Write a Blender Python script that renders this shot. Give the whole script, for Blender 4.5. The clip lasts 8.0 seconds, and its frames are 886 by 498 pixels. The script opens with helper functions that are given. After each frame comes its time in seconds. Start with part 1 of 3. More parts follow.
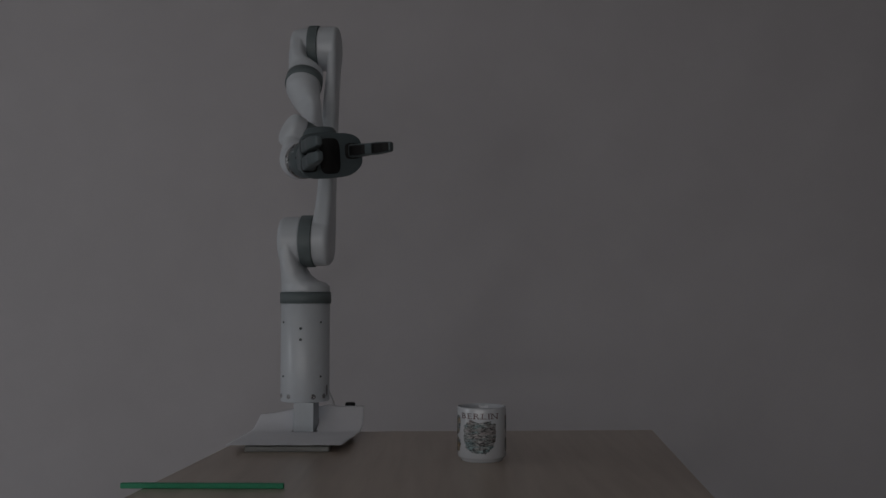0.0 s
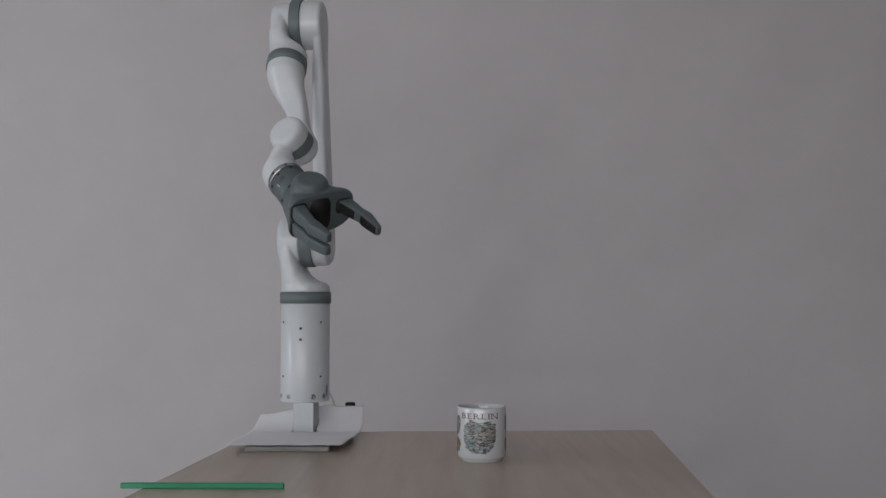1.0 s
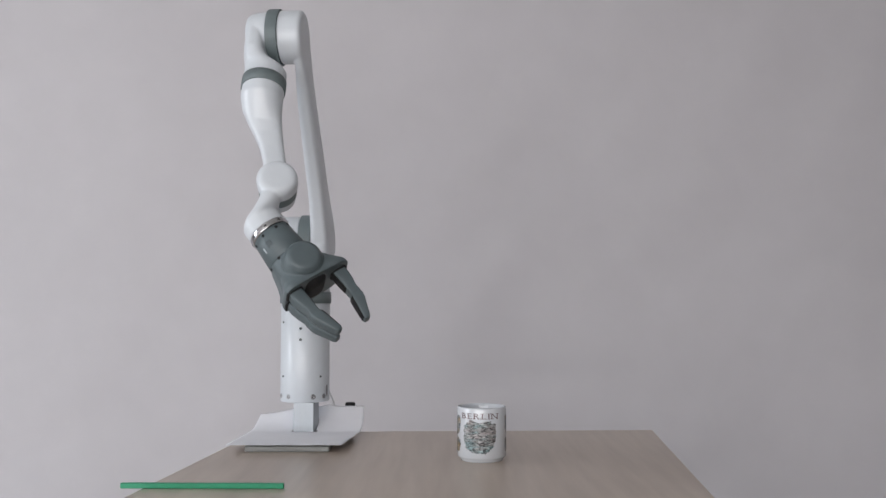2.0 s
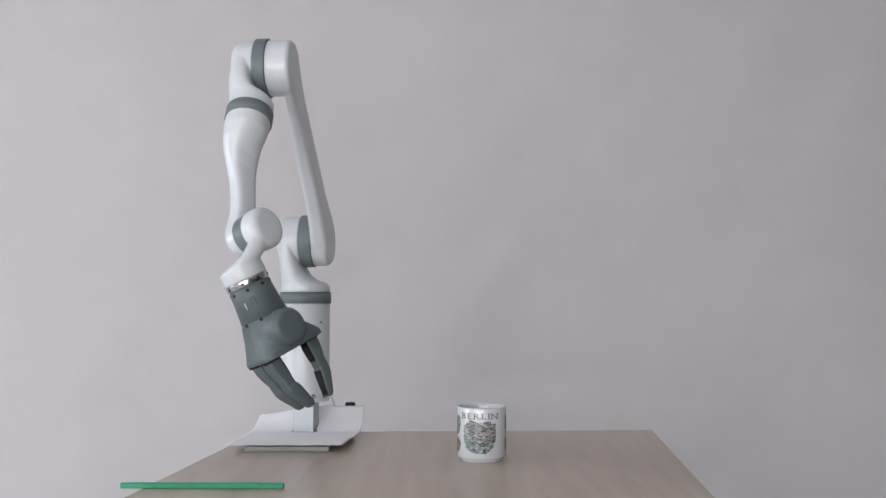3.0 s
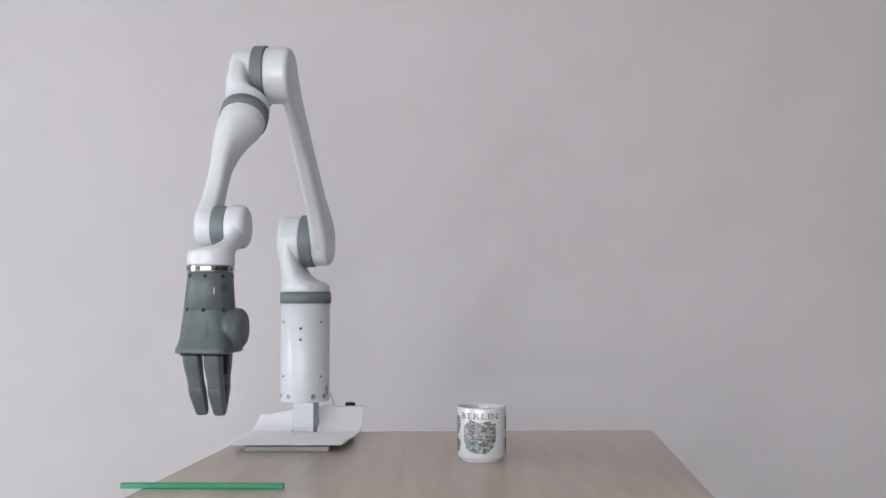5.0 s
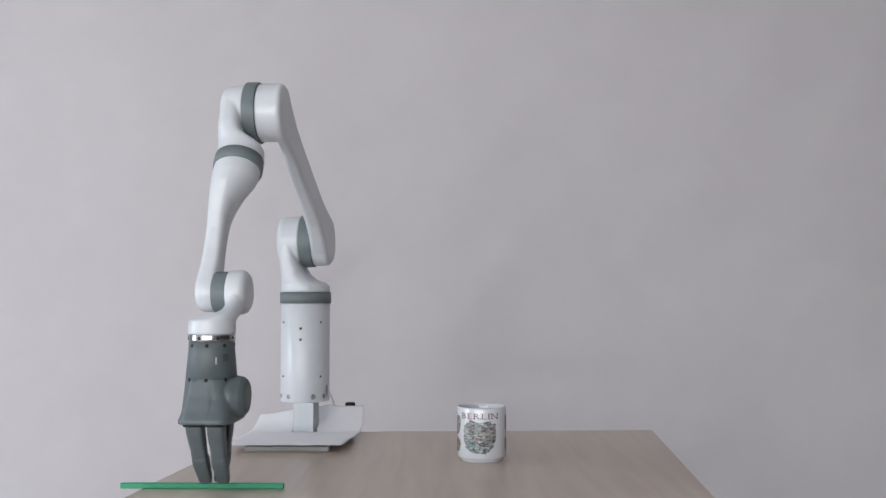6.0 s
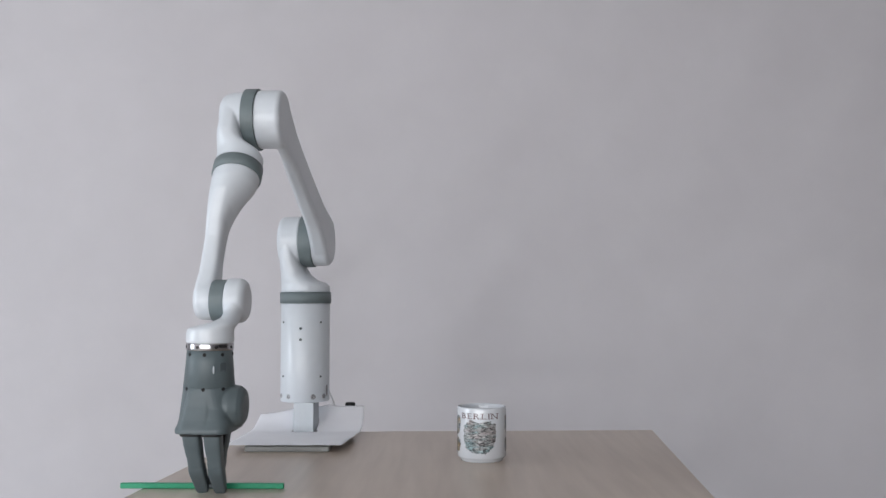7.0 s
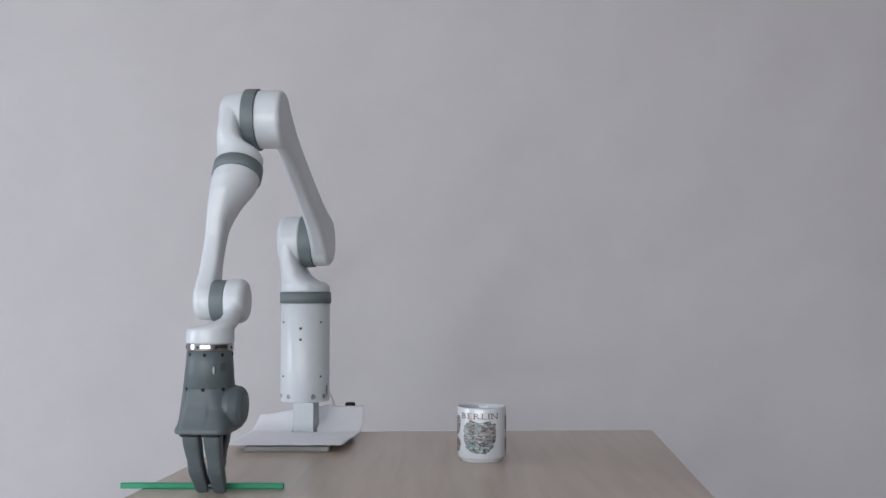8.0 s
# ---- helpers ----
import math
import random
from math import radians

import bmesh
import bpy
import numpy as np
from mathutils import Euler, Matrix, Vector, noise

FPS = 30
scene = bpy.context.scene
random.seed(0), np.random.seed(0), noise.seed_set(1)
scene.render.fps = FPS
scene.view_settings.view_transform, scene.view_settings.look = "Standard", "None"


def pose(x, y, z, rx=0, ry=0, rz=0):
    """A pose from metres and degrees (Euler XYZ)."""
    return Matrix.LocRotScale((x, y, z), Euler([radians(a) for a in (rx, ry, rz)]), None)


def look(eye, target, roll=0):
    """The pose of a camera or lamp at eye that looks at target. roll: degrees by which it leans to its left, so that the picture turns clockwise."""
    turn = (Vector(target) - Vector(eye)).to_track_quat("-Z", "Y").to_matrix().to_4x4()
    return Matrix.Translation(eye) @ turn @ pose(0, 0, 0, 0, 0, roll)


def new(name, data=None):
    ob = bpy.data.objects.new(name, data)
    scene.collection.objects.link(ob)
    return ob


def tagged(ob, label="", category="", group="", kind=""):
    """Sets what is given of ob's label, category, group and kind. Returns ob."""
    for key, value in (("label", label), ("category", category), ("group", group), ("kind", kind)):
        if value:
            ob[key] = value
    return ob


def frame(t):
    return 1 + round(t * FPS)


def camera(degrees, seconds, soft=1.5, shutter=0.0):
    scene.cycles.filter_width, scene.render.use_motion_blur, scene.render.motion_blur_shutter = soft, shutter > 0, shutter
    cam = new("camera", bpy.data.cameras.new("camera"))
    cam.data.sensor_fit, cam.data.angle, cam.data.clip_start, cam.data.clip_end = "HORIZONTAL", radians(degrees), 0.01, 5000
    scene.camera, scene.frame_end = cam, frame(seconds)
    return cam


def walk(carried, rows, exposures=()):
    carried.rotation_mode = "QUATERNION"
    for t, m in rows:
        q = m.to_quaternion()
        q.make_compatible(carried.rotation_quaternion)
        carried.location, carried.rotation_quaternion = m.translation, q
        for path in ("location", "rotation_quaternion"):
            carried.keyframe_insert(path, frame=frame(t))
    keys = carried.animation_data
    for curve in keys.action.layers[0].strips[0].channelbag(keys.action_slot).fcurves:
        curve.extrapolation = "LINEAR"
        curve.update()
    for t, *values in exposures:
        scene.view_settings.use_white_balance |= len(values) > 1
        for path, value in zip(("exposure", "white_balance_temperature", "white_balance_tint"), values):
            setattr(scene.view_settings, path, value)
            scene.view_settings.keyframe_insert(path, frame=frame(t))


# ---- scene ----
cam = camera(50.8, 8.0, soft=1.5)
EYE = (0.0, 0.0, 1.0297)
STAND = pose(*EYE, 90 + 2.984, 0, 0)
walk(cam, [(0.0, STAND), (8.0, STAND)],
     exposures=[(0.0, -2.66, 6580, 10), (0.2, -2.22, 6570, 9), (0.3, -2.03, 6560, 9), (0.5, -1.83, 6550, 9), (0.7, -1.53, 6550, 9), (1.0, -1.06, 6540, 10), (1.5, -0.54, 6500, 10), (2.2, -0.25, 6500, 10), (3.0, -0.17, 6480, 10), (3.5, -0.13, 6480, 10), (4.0, -0.08, 6480, 10), (4.5, -0.01, 6480, 10),
                (6.0, -0.17, 6400, 10), (7.0, -0.21, 6320, 9), (8.0, -0.32, 6210, 9)])

# ---- light ----
world = bpy.data.worlds.new("world")
scene.world = world
world.use_nodes = True
wn = world.node_tree.nodes
sky = wn.new("ShaderNodeTexSky")
sky.sky_type, sky.sun_disc = "NISHITA", False
sky.sun_elevation, sky.sun_rotation = radians(35), radians(120)
world.node_tree.links.new(sky.outputs[0], wn["Background"].inputs[0])
wn["Background"].inputs[1].default_value = 0.12


def area_lamp(name, eye, target, w, h, watts, color):
    """A rectangular area lamp: daylight at the side opening, added fill from behind."""
    lamp = bpy.data.lights.new(name, "AREA")
    lamp.shape, lamp.size, lamp.size_y, lamp.energy, lamp.color = "RECTANGLE", w, h, watts, color
    ob = new(name, lamp)
    ob.matrix_world = look(eye, target)
    return ob


area_lamp("window_light_side", (-3.52, 0.75, 1.2), (0, 0.75, 1.2), 1.1, 1.8, 46, (0.88, 0.945, 1.0))
# Unseen fill lamps behind the camera, added for even frontal light.
for fill_x in (-2.7, -1.35, 0.0):
    area_lamp("fill_light_back", (fill_x, -3.22, 1.2), (fill_x, 2, 1.2), 1.25, 1.9, 52, (1.0, 0.98, 0.985))

# ---- materials ----


def material(name, color, rough=0.5, metal=0.0, vary=0.06, scale=30.0, bump=0.0, bump_scale=300.0, coat=0.0, big=3.0):
    """A surface with variation at two scales, in object space, and fine relief."""
    m = bpy.data.materials.new(name)
    m.use_nodes = True
    n, l = m.node_tree.nodes, m.node_tree.links
    b = n["Principled BSDF"]
    b.inputs["Roughness"].default_value, b.inputs["Metallic"].default_value = rough, metal
    b.inputs["Coat Weight"].default_value, b.inputs["Coat Roughness"].default_value = coat, 0.07
    tc = n.new("ShaderNodeTexCoord")
    n1, n2 = n.new("ShaderNodeTexNoise"), n.new("ShaderNodeTexNoise")
    n1.inputs["Scale"].default_value, n2.inputs["Scale"].default_value = scale, big
    n1.inputs["Detail"].default_value, n2.inputs["Detail"].default_value = 6, 3
    l.new(tc.outputs["Object"], n1.inputs["Vector"]), l.new(tc.outputs["Object"], n2.inputs["Vector"])
    add = n.new("ShaderNodeMath")
    l.new(n1.outputs[0], add.inputs[0]), l.new(n2.outputs[0], add.inputs[1])
    ramp = n.new("ShaderNodeMapRange")
    ramp.inputs[1].default_value, ramp.inputs[2].default_value = 0.6, 1.4
    ramp.inputs[3].default_value, ramp.inputs[4].default_value = 1 - vary, 1 + vary
    l.new(add.outputs[0], ramp.inputs[0])
    mul = n.new("ShaderNodeVectorMath")
    mul.operation = "SCALE"
    mul.inputs[0].default_value = color
    l.new(ramp.outputs[0], mul.inputs["Scale"])
    l.new(mul.outputs[0], b.inputs["Base Color"])
    r2 = n.new("ShaderNodeMapRange")
    r2.inputs[3].default_value, r2.inputs[4].default_value = max(rough - 0.06, 0.03), rough + 0.06
    l.new(n1.outputs[0], r2.inputs[0]), l.new(r2.outputs[0], b.inputs["Roughness"])
    if bump:
        n3, bp = n.new("ShaderNodeTexNoise"), n.new("ShaderNodeBump")
        n3.inputs["Scale"].default_value, n3.inputs["Detail"].default_value = bump_scale, 4
        bp.inputs["Strength"].default_value, bp.inputs["Distance"].default_value = bump, 0.001
        l.new(tc.outputs["Object"], n3.inputs["Vector"]), l.new(n3.outputs[0], bp.inputs["Height"])
        l.new(bp.outputs[0], b.inputs["Normal"])
    return m


def wood_laminate():
    """Pale greyish oak laminate: grain along the table's depth, pores and soft cloudy bands."""
    m = bpy.data.materials.new("wood_laminate")
    m.use_nodes = True
    n, l = m.node_tree.nodes, m.node_tree.links
    b = n["Principled BSDF"]
    tc = n.new("ShaderNodeTexCoord")

    def grain(scale, detail, across, along, bend):
        mp, g = n.new("ShaderNodeMapping"), n.new("ShaderNodeTexNoise")
        mp.inputs["Scale"].default_value = (across, along, 1.0)
        mp.inputs["Rotation"].default_value = (0, 0, radians(4))
        g.inputs["Scale"].default_value, g.inputs["Detail"].default_value, g.inputs["Distortion"].default_value = scale, detail, bend
        l.new(tc.outputs["Object"], mp.inputs["Vector"]), l.new(mp.outputs[0], g.inputs["Vector"])
        return g.outputs[0]

    def blend(a, c, k):
        x = n.new("ShaderNodeMix")
        x.inputs[0].default_value = k
        l.new(a, x.inputs[2]), l.new(c, x.inputs[3])
        return x.outputs[0]

    fine, bands, cloud = grain(55, 3, 1.0, 0.07, 0.0), grain(11, 3, 1.0, 0.10, 0.0), grain(4.5, 3, 1.0, 0.5, 0.0)
    cr = n.new("ShaderNodeValToRGB")
    cr.color_ramp.elements[0].position, cr.color_ramp.elements[1].position = 0.34, 0.66
    cr.color_ramp.elements[0].color, cr.color_ramp.elements[1].color = (0.404, 0.328, 0.268, 1), (0.608, 0.513, 0.434, 1)
    l.new(blend(blend(bands, cloud, 0.45), fine, 0.28), cr.inputs[0])
    l.new(cr.outputs[0], b.inputs["Base Color"])
    rr = n.new("ShaderNodeMapRange")
    rr.inputs[3].default_value, rr.inputs[4].default_value = 0.28, 0.33
    l.new(bands, rr.inputs[0]), l.new(rr.outputs[0], b.inputs["Roughness"])
    return m


def print_material(name, tints):
    """Fine townscape print on a mug: dark outlines between grey washes, tinted patch by patch."""
    m = bpy.data.materials.new(name)
    m.use_nodes = True
    n, l = m.node_tree.nodes, m.node_tree.links
    b = n["Principled BSDF"]
    tc, mp = n.new("ShaderNodeTexCoord"), n.new("ShaderNodeMapping")
    mp.inputs["Scale"].default_value = (1, 1, 3.2)
    l.new(tc.outputs["Object"], mp.inputs["Vector"])
    v, w = n.new("ShaderNodeTexNoise"), n.new("ShaderNodeTexNoise")
    v.inputs["Scale"].default_value, v.inputs["Detail"].default_value, v.inputs["Distortion"].default_value = 150, 5, 0.9
    w.inputs["Scale"].default_value, w.inputs["Detail"].default_value = 42, 3
    l.new(mp.outputs[0], v.inputs["Vector"]), l.new(mp.outputs[0], w.inputs["Vector"])
    c1, c2 = n.new("ShaderNodeValToRGB"), n.new("ShaderNodeValToRGB")
    e = c1.color_ramp.elements
    e[0].position, e[0].color = 0.39, (0.05, 0.052, 0.055, 1)
    e[1].position, e[1].color = 0.66, (0.60, 0.60, 0.60, 1)
    for p, k in ((0.455, 0.20), (0.52, 0.34), (0.57, 0.30)):
        e.new(p).color = (k, k, k, 1)
    e = c2.color_ramp.elements
    e[0].position, e[0].color = 0.36, (*tints[0], 1)
    e[1].position, e[1].color = 0.64, (*tints[2], 1)
    e.new(0.5).color = (*tints[1], 1)
    l.new(v.outputs[0], c1.inputs[0]), l.new(w.outputs[0], c2.inputs[0])
    mul = n.new("ShaderNodeVectorMath")
    mul.operation = "MULTIPLY"
    l.new(c1.outputs[0], mul.inputs[0]), l.new(c2.outputs[0], mul.inputs[1])
    l.new(mul.outputs[0], b.inputs["Base Color"])
    b.inputs["Roughness"].default_value = 0.25
    return m


WHITE = material("white_lacquer", (0.605, 0.640, 0.682), 0.36, vary=0.02, scale=60, coat=0.22, bump=0.015, bump_scale=120)
RING = material("grey_green_rubber", (0.140, 0.172, 0.180), 0.5, vary=0.08, scale=80, bump=0.05)
SHELL = material("grey_printed_plastic", (0.092, 0.118, 0.128), 0.46, vary=0.08, scale=70, bump=0.08, bump_scale=700, big=18)
RECESS = material("dark_grey_plastic", (0.062, 0.078, 0.085), 0.5, vary=0.08, scale=70)
BLACK = material("black_rubber", (0.008, 0.008, 0.009), 0.72, vary=0.2, scale=90, bump=0.1)
CHROME = material("polished_steel", (0.48, 0.48, 0.49), 0.16, metal=1.0, vary=0.05)
STEEL = material("dull_steel", (0.35, 0.35, 0.36), 0.35, metal=1.0, vary=0.1)
ALU = material("brushed_aluminium", (0.43, 0.46, 0.49), 0.45, metal=0.35, vary=0.06, scale=90)
PLATE = material("grey_plate", (0.23, 0.235, 0.228), 0.5, metal=0.3, vary=0.08, scale=60)
PAPER = material("white_paper", (0.86, 0.865, 0.91), 0.8, vary=0.02, scale=40, bump=0.03)
PLASTER = material("wall_paint", (0.570, 0.552, 0.577), 0.85, vary=0.035, scale=9, bump=0.08, bump_scale=220, big=1.3)
# Unseen right-hand wall, darkened to keep bounce light off the arm.
LOW_BOUNCE = material("low_bounce_wall", (0.17, 0.16, 0.155), 0.85, vary=0.05, scale=9, big=1.3)
CEIL = material("ceiling_paint", (0.66, 0.66, 0.65), 0.9, vary=0.03, scale=5)
FLOOR = material("pale_floor", (0.50, 0.47, 0.44), 0.5, vary=0.1, scale=12)
CERAMIC = material("white_ceramic", (0.665, 0.69, 0.73), 0.14, vary=0.015, coat=0.3)
GREEN = material("green_paint", (0.012, 0.29, 0.145), 0.45, vary=0.07, scale=50, bump=0.04)
INK = material("dark_red_ink", (0.095, 0.03, 0.035), 0.35, vary=0.2, scale=400)
CABLE = material("grey_cable", (0.42, 0.42, 0.43), 0.45)
WOOD = wood_laminate()
PRINT = print_material("map_print", ((0.66, 0.90, 0.93), (0.90, 0.93, 0.93), (0.98, 0.90, 0.90)))
SCENES = print_material("scene_print", ((0.55, 0.66, 0.78), (0.70, 0.68, 0.62), (0.80, 0.62, 0.42)))

# ---- mesh helpers ----


def part(name, bm, mat, parent=None, label="", m=None, smooth=True):
    """One mesh object of bm, under its thing or part."""
    bmesh.ops.recalc_face_normals(bm, faces=bm.faces)
    me = bpy.data.meshes.new(name)
    bm.to_mesh(me)
    bm.free()
    if mat:
        me.materials.append(mat)
    for p in me.polygons:
        p.use_smooth = smooth
    ob = new(name, me)
    if parent:
        ob.parent = parent
    if m is not None:
        ob.matrix_basis = m
    if label:
        ob["label"] = label
    return ob


def cast(ob, voxel=0.0016, rounds=6):
    """Melts the overlapping bodies of a casting into one smooth skin."""
    r = ob.modifiers.new("skin", "REMESH")
    r.mode, r.voxel_size, r.use_smooth_shade = "VOXEL", voxel, True
    s = ob.modifiers.new("soften", "SMOOTH")
    s.factor, s.iterations = 0.5, rounds
    return ob


def sharp(ob, angle=35):
    """Bevels hard edges and keeps the shading clean."""
    b = ob.modifiers.new("bevel", "BEVEL")
    b.width, b.segments, b.limit_method, b.angle_limit = 0.0012, 2, "ANGLE", radians(angle)
    return ob


def bridge(bm, rings, close=True):
    """Skins a row of vertex rings and caps both ends."""
    for a, b in zip(rings, rings[1:]):
        n = len(a)
        for i in range(n):
            bm.faces.new((a[i], a[(i + 1) % n], b[(i + 1) % n], b[i]))
    if close:
        bm.faces.new(rings[0]), bm.faces.new(rings[-1])


def lathe(bm, profile, m=None, seg=48):
    """Turns (height, radius) pairs round z, placed by m."""
    m = m or Matrix()
    rings = [[bm.verts.new(m @ Vector((r * math.cos(a), r * math.sin(a), h)))
              for a in (2 * math.pi * i / seg for i in range(seg))] for h, r in profile]
    bridge(bm, rings)
    return bm


def drum(bm, a, b, r, m, ra=0.0, rb=0.0):
    """A drum from a to b with edges rounded by ra and rb, its axis the z of m."""
    prof = []
    if ra:
        prof += [(a + ra * (1 - math.sin(q)), r - ra * (1 - math.cos(q))) for q in (radians(k) for k in (90, 67, 45, 22, 0))]
    else:
        prof.append((a, r))
    if rb:
        prof += [(b - rb * (1 - math.sin(q)), r - rb * (1 - math.cos(q))) for q in (radians(k) for k in (0, 22, 45, 67, 90))]
    else:
        prof.append((b, r))
    return lathe(bm, prof, m)


def oval(cx, cy, rx, ry, z, power=2.0, egg=0.0, seg=40):
    """A ring of points: a superellipse at height z, narrower towards +x by egg."""
    out = []
    for i in range(seg):
        a = 2 * math.pi * i / seg
        c, s = math.cos(a), math.sin(a)
        out.append(Vector((cx + rx * math.copysign(abs(c) ** (2 / power), c), cy + ry * math.copysign(abs(s) ** (2 / power), s) * (1 - egg * max(0, c) * (1 if s < 0 else 0.35)), z)))
    return out


def loft(bm, sections, m=None):
    """Skins (cx, cy, rx, ry, z, power) sections."""
    m = m or Matrix()
    bridge(bm, [[bm.verts.new(m @ p) for p in oval(*s)] for s in sections])
    return bm


def beam(bm, sections):
    """Skins (z, x0, x1, half depth, inner radius, outer radius) sections: corners rounded apart on the two sides."""
    rings = []
    for z, x0, x1, hy, ri, ro in sections:
        ring = []
        for cx, cy, r, a0 in ((x1 - ro, hy - ro, ro, 0), (x0 + ri, hy - ri, ri, 90), (x0 + ri, -hy + ri, ri, 180), (x1 - ro, -hy + ro, ro, 270)):
            for k in range(9):
                a = radians(a0 + 90 * k / 8)
                ring.append(bm.verts.new((cx + r * math.cos(a), cy + r * math.sin(a), z)))
        rings.append(ring)
    bridge(bm, rings)
    return bm


def box(bm, x0, x1, y0, y1, z0, z1, m=None):
    m = m or Matrix()
    v = [bm.verts.new(m @ Vector((x, y, z))) for z in (z0, z1) for x, y in ((x0, y0), (x1, y0), (x1, y1), (x0, y1))]
    for f in ((3, 2, 1, 0), (4, 5, 6, 7), (0, 1, 5, 4), (1, 2, 6, 5), (2, 3, 7, 6), (3, 0, 4, 7)):
        bm.faces.new([v[i] for i in f])
    return bm


def tube(bm, points, r, seg=10):
    """A round cord along points."""
    rings = []
    for i, p in enumerate(points):
        d = (Vector(points[min(i + 1, len(points) - 1)]) - Vector(points[max(i - 1, 0)])).normalized()
        q = d.to_track_quat("Z", "Y").to_matrix()
        rings.append([bm.verts.new(Vector(p) + q @ Vector((r * math.cos(a), r * math.sin(a), 0))) for a in (2 * math.pi * k / seg for k in range(seg))])
    bridge(bm, rings)
    return bm


XAX = pose(0, 0, 0, 0, 90, 0)  # turns z into x
B = bmesh.new

# ---- room ----
TOP = 0.75
TABLE = TOP + 0.0025
WALL_Y, ROOM_L, ROOM_R, ROOM_B, ROOM_H = 2.9, -3.5, 6.0, -3.2, 2.8


def back_wall():
    """Wall behind the table, with the slight unevenness of its lining."""
    bm = B()
    nx, nz = 320, 100
    w = ROOM_R - ROOM_L
    grid = []
    for j in range(nz + 1):
        row = []
        for i in range(nx + 1):
            x, z = ROOM_L + w * i / nx, ROOM_H * j / nz
            p = Vector((0.9 * x + 0.75 * z, 1.9 * (z - 0.8 * x), 3.0))
            d = 0.007 * noise.noise(p * 0.8 + Vector((9.6, 2.0, 0))) + 0.0105 * noise.noise(p * 2.3 + Vector((0, 5.3, 0))) + 0.0013 * noise.noise(p * 6)
            row.append(bm.verts.new((x, WALL_Y + d, z)))
        grid.append(row)
    for j in range(nz):
        for i in range(nx):
            bm.faces.new((grid[j][i], grid[j][i + 1], grid[j + 1][i + 1], grid[j + 1][i]))
    box(bm, ROOM_L, ROOM_R, WALL_Y + 0.03, WALL_Y + 0.2, 0, ROOM_H)
    tagged(part("wall_north", bm, PLASTER), "pale warm grey painted wall, faintly uneven", "wall", kind="structure")


def room():
    back_wall()
    t = 0.2
    bm = B()
    y0, y1, z0, z1 = 0.15, 1.35, 0.25, 2.15
    box(bm, ROOM_L - t, ROOM_L, ROOM_B, y0, 0, ROOM_H), box(bm, ROOM_L - t, ROOM_L, y1, WALL_Y + t, 0, ROOM_H)
    box(bm, ROOM_L - t, ROOM_L, y0, y1, 0, z0), box(bm, ROOM_L - t, ROOM_L, y0, y1, z1, ROOM_H)
    tagged(part("wall_west", bm, PLASTER, smooth=False), "pale grey painted wall with a window opening", "wall", kind="structure")
    # Added opening out of view, with two bars, for the frontal fill lamps.
    bm = B()
    x0, x1, z0, z1 = -3.38, 0.68, 0.2, 2.2
    for x in (-2.025, -0.675):
        box(bm, x - 0.05, x + 0.05, ROOM_B - 0.12, ROOM_B - 0.03, z0, z1)
    box(bm, ROOM_L - t, x0, ROOM_B - t, ROOM_B, 0, ROOM_H), box(bm, x1, ROOM_R + t, ROOM_B - t, ROOM_B, 0, ROOM_H)
    box(bm, x0, x1, ROOM_B - t, ROOM_B, 0, z0), box(bm, x0, x1, ROOM_B - t, ROOM_B, z1, ROOM_H)
    tagged(part("wall_south", bm, PLASTER, smooth=False), "pale grey painted wall with an added opening for the fill lamps", "wall", kind="structure")
    tagged(part("wall_east", box(B(), ROOM_R, ROOM_R + t, ROOM_B, WALL_Y + t, 0, ROOM_H), LOW_BOUNCE, smooth=False), "unseen wall, darkened to cut bounce light from the right", "wall", kind="structure")
    tagged(part("floor", box(B(), ROOM_L - t, ROOM_R + t, ROOM_B - t, WALL_Y + t, -0.1, 0), FLOOR, smooth=False), "plain pale floor of the room", "floor", kind="structure")
    tagged(part("ceiling", box(B(), ROOM_L - t, ROOM_R + t, ROOM_B - t, WALL_Y + t, ROOM_H, ROOM_H + 0.1), CEIL, smooth=False), "plain white ceiling", "ceiling", kind="structure")


def table():
    """Table with a laminate top; slightly turned to the camera."""
    root = tagged(new("table"), "pale oak laminate table with a thin top", "table")
    root.matrix_world = pose(0, 0, 0)
    yb_l, yb_r, slant, near = 1.943, 1.975, 0.0927, 0.70
    fl, fr = Vector((-0.385, yb_l, 0)), Vector((0.439, yb_r, 0))
    nl, nr = Vector((-0.385 - slant * (yb_l - near), near, 0)), Vector((0.439 - slant * (yb_r - near), near, 0))
    bm = B()
    lo = [bm.verts.new(p + Vector((0, 0, TABLE - 0.025))) for p in (nl, nr, fr, fl)]
    hi = [bm.verts.new(p + Vector((0, 0, TABLE))) for p in (nl, nr, fr, fl)]
    bridge(bm, [lo, hi])
    ob = sharp(part("tabletop", bm, WOOD, root, smooth=False))
    for p, dx, dy in ((nl, 1, 1), (nr, -1, 1), (fl, 1, -1), (fr, -1, -1)):
        c = p + Vector((dx * 0.09, dy * 0.09, 0))
        bm = B()
        loft(bm, [(0, 0, 0.018, 0.018, 0, 5), (0, 0, 0.022, 0.022, TABLE - 0.0255, 5)])
        part("leg", bm, ALU, root, m=Matrix.Translation(c))
    return root


# ---- robot arm ----
BASE = Vector((-0.2740, 1.9064, TOP))
YAW = -0.0679
SHOULDER_Z = 0.3949
L1, ELBOW_X, D5, L2 = 0.4317, -0.0183, 0.1094, 0.3151
WRIST_X, WRIST_Y = -0.0039, -0.0475
FLANGE = Vector((0.0034, 0.0567, 0.0658))
R0 = Matrix.Rotation(YAW, 4, "Z")
MOVING = {}


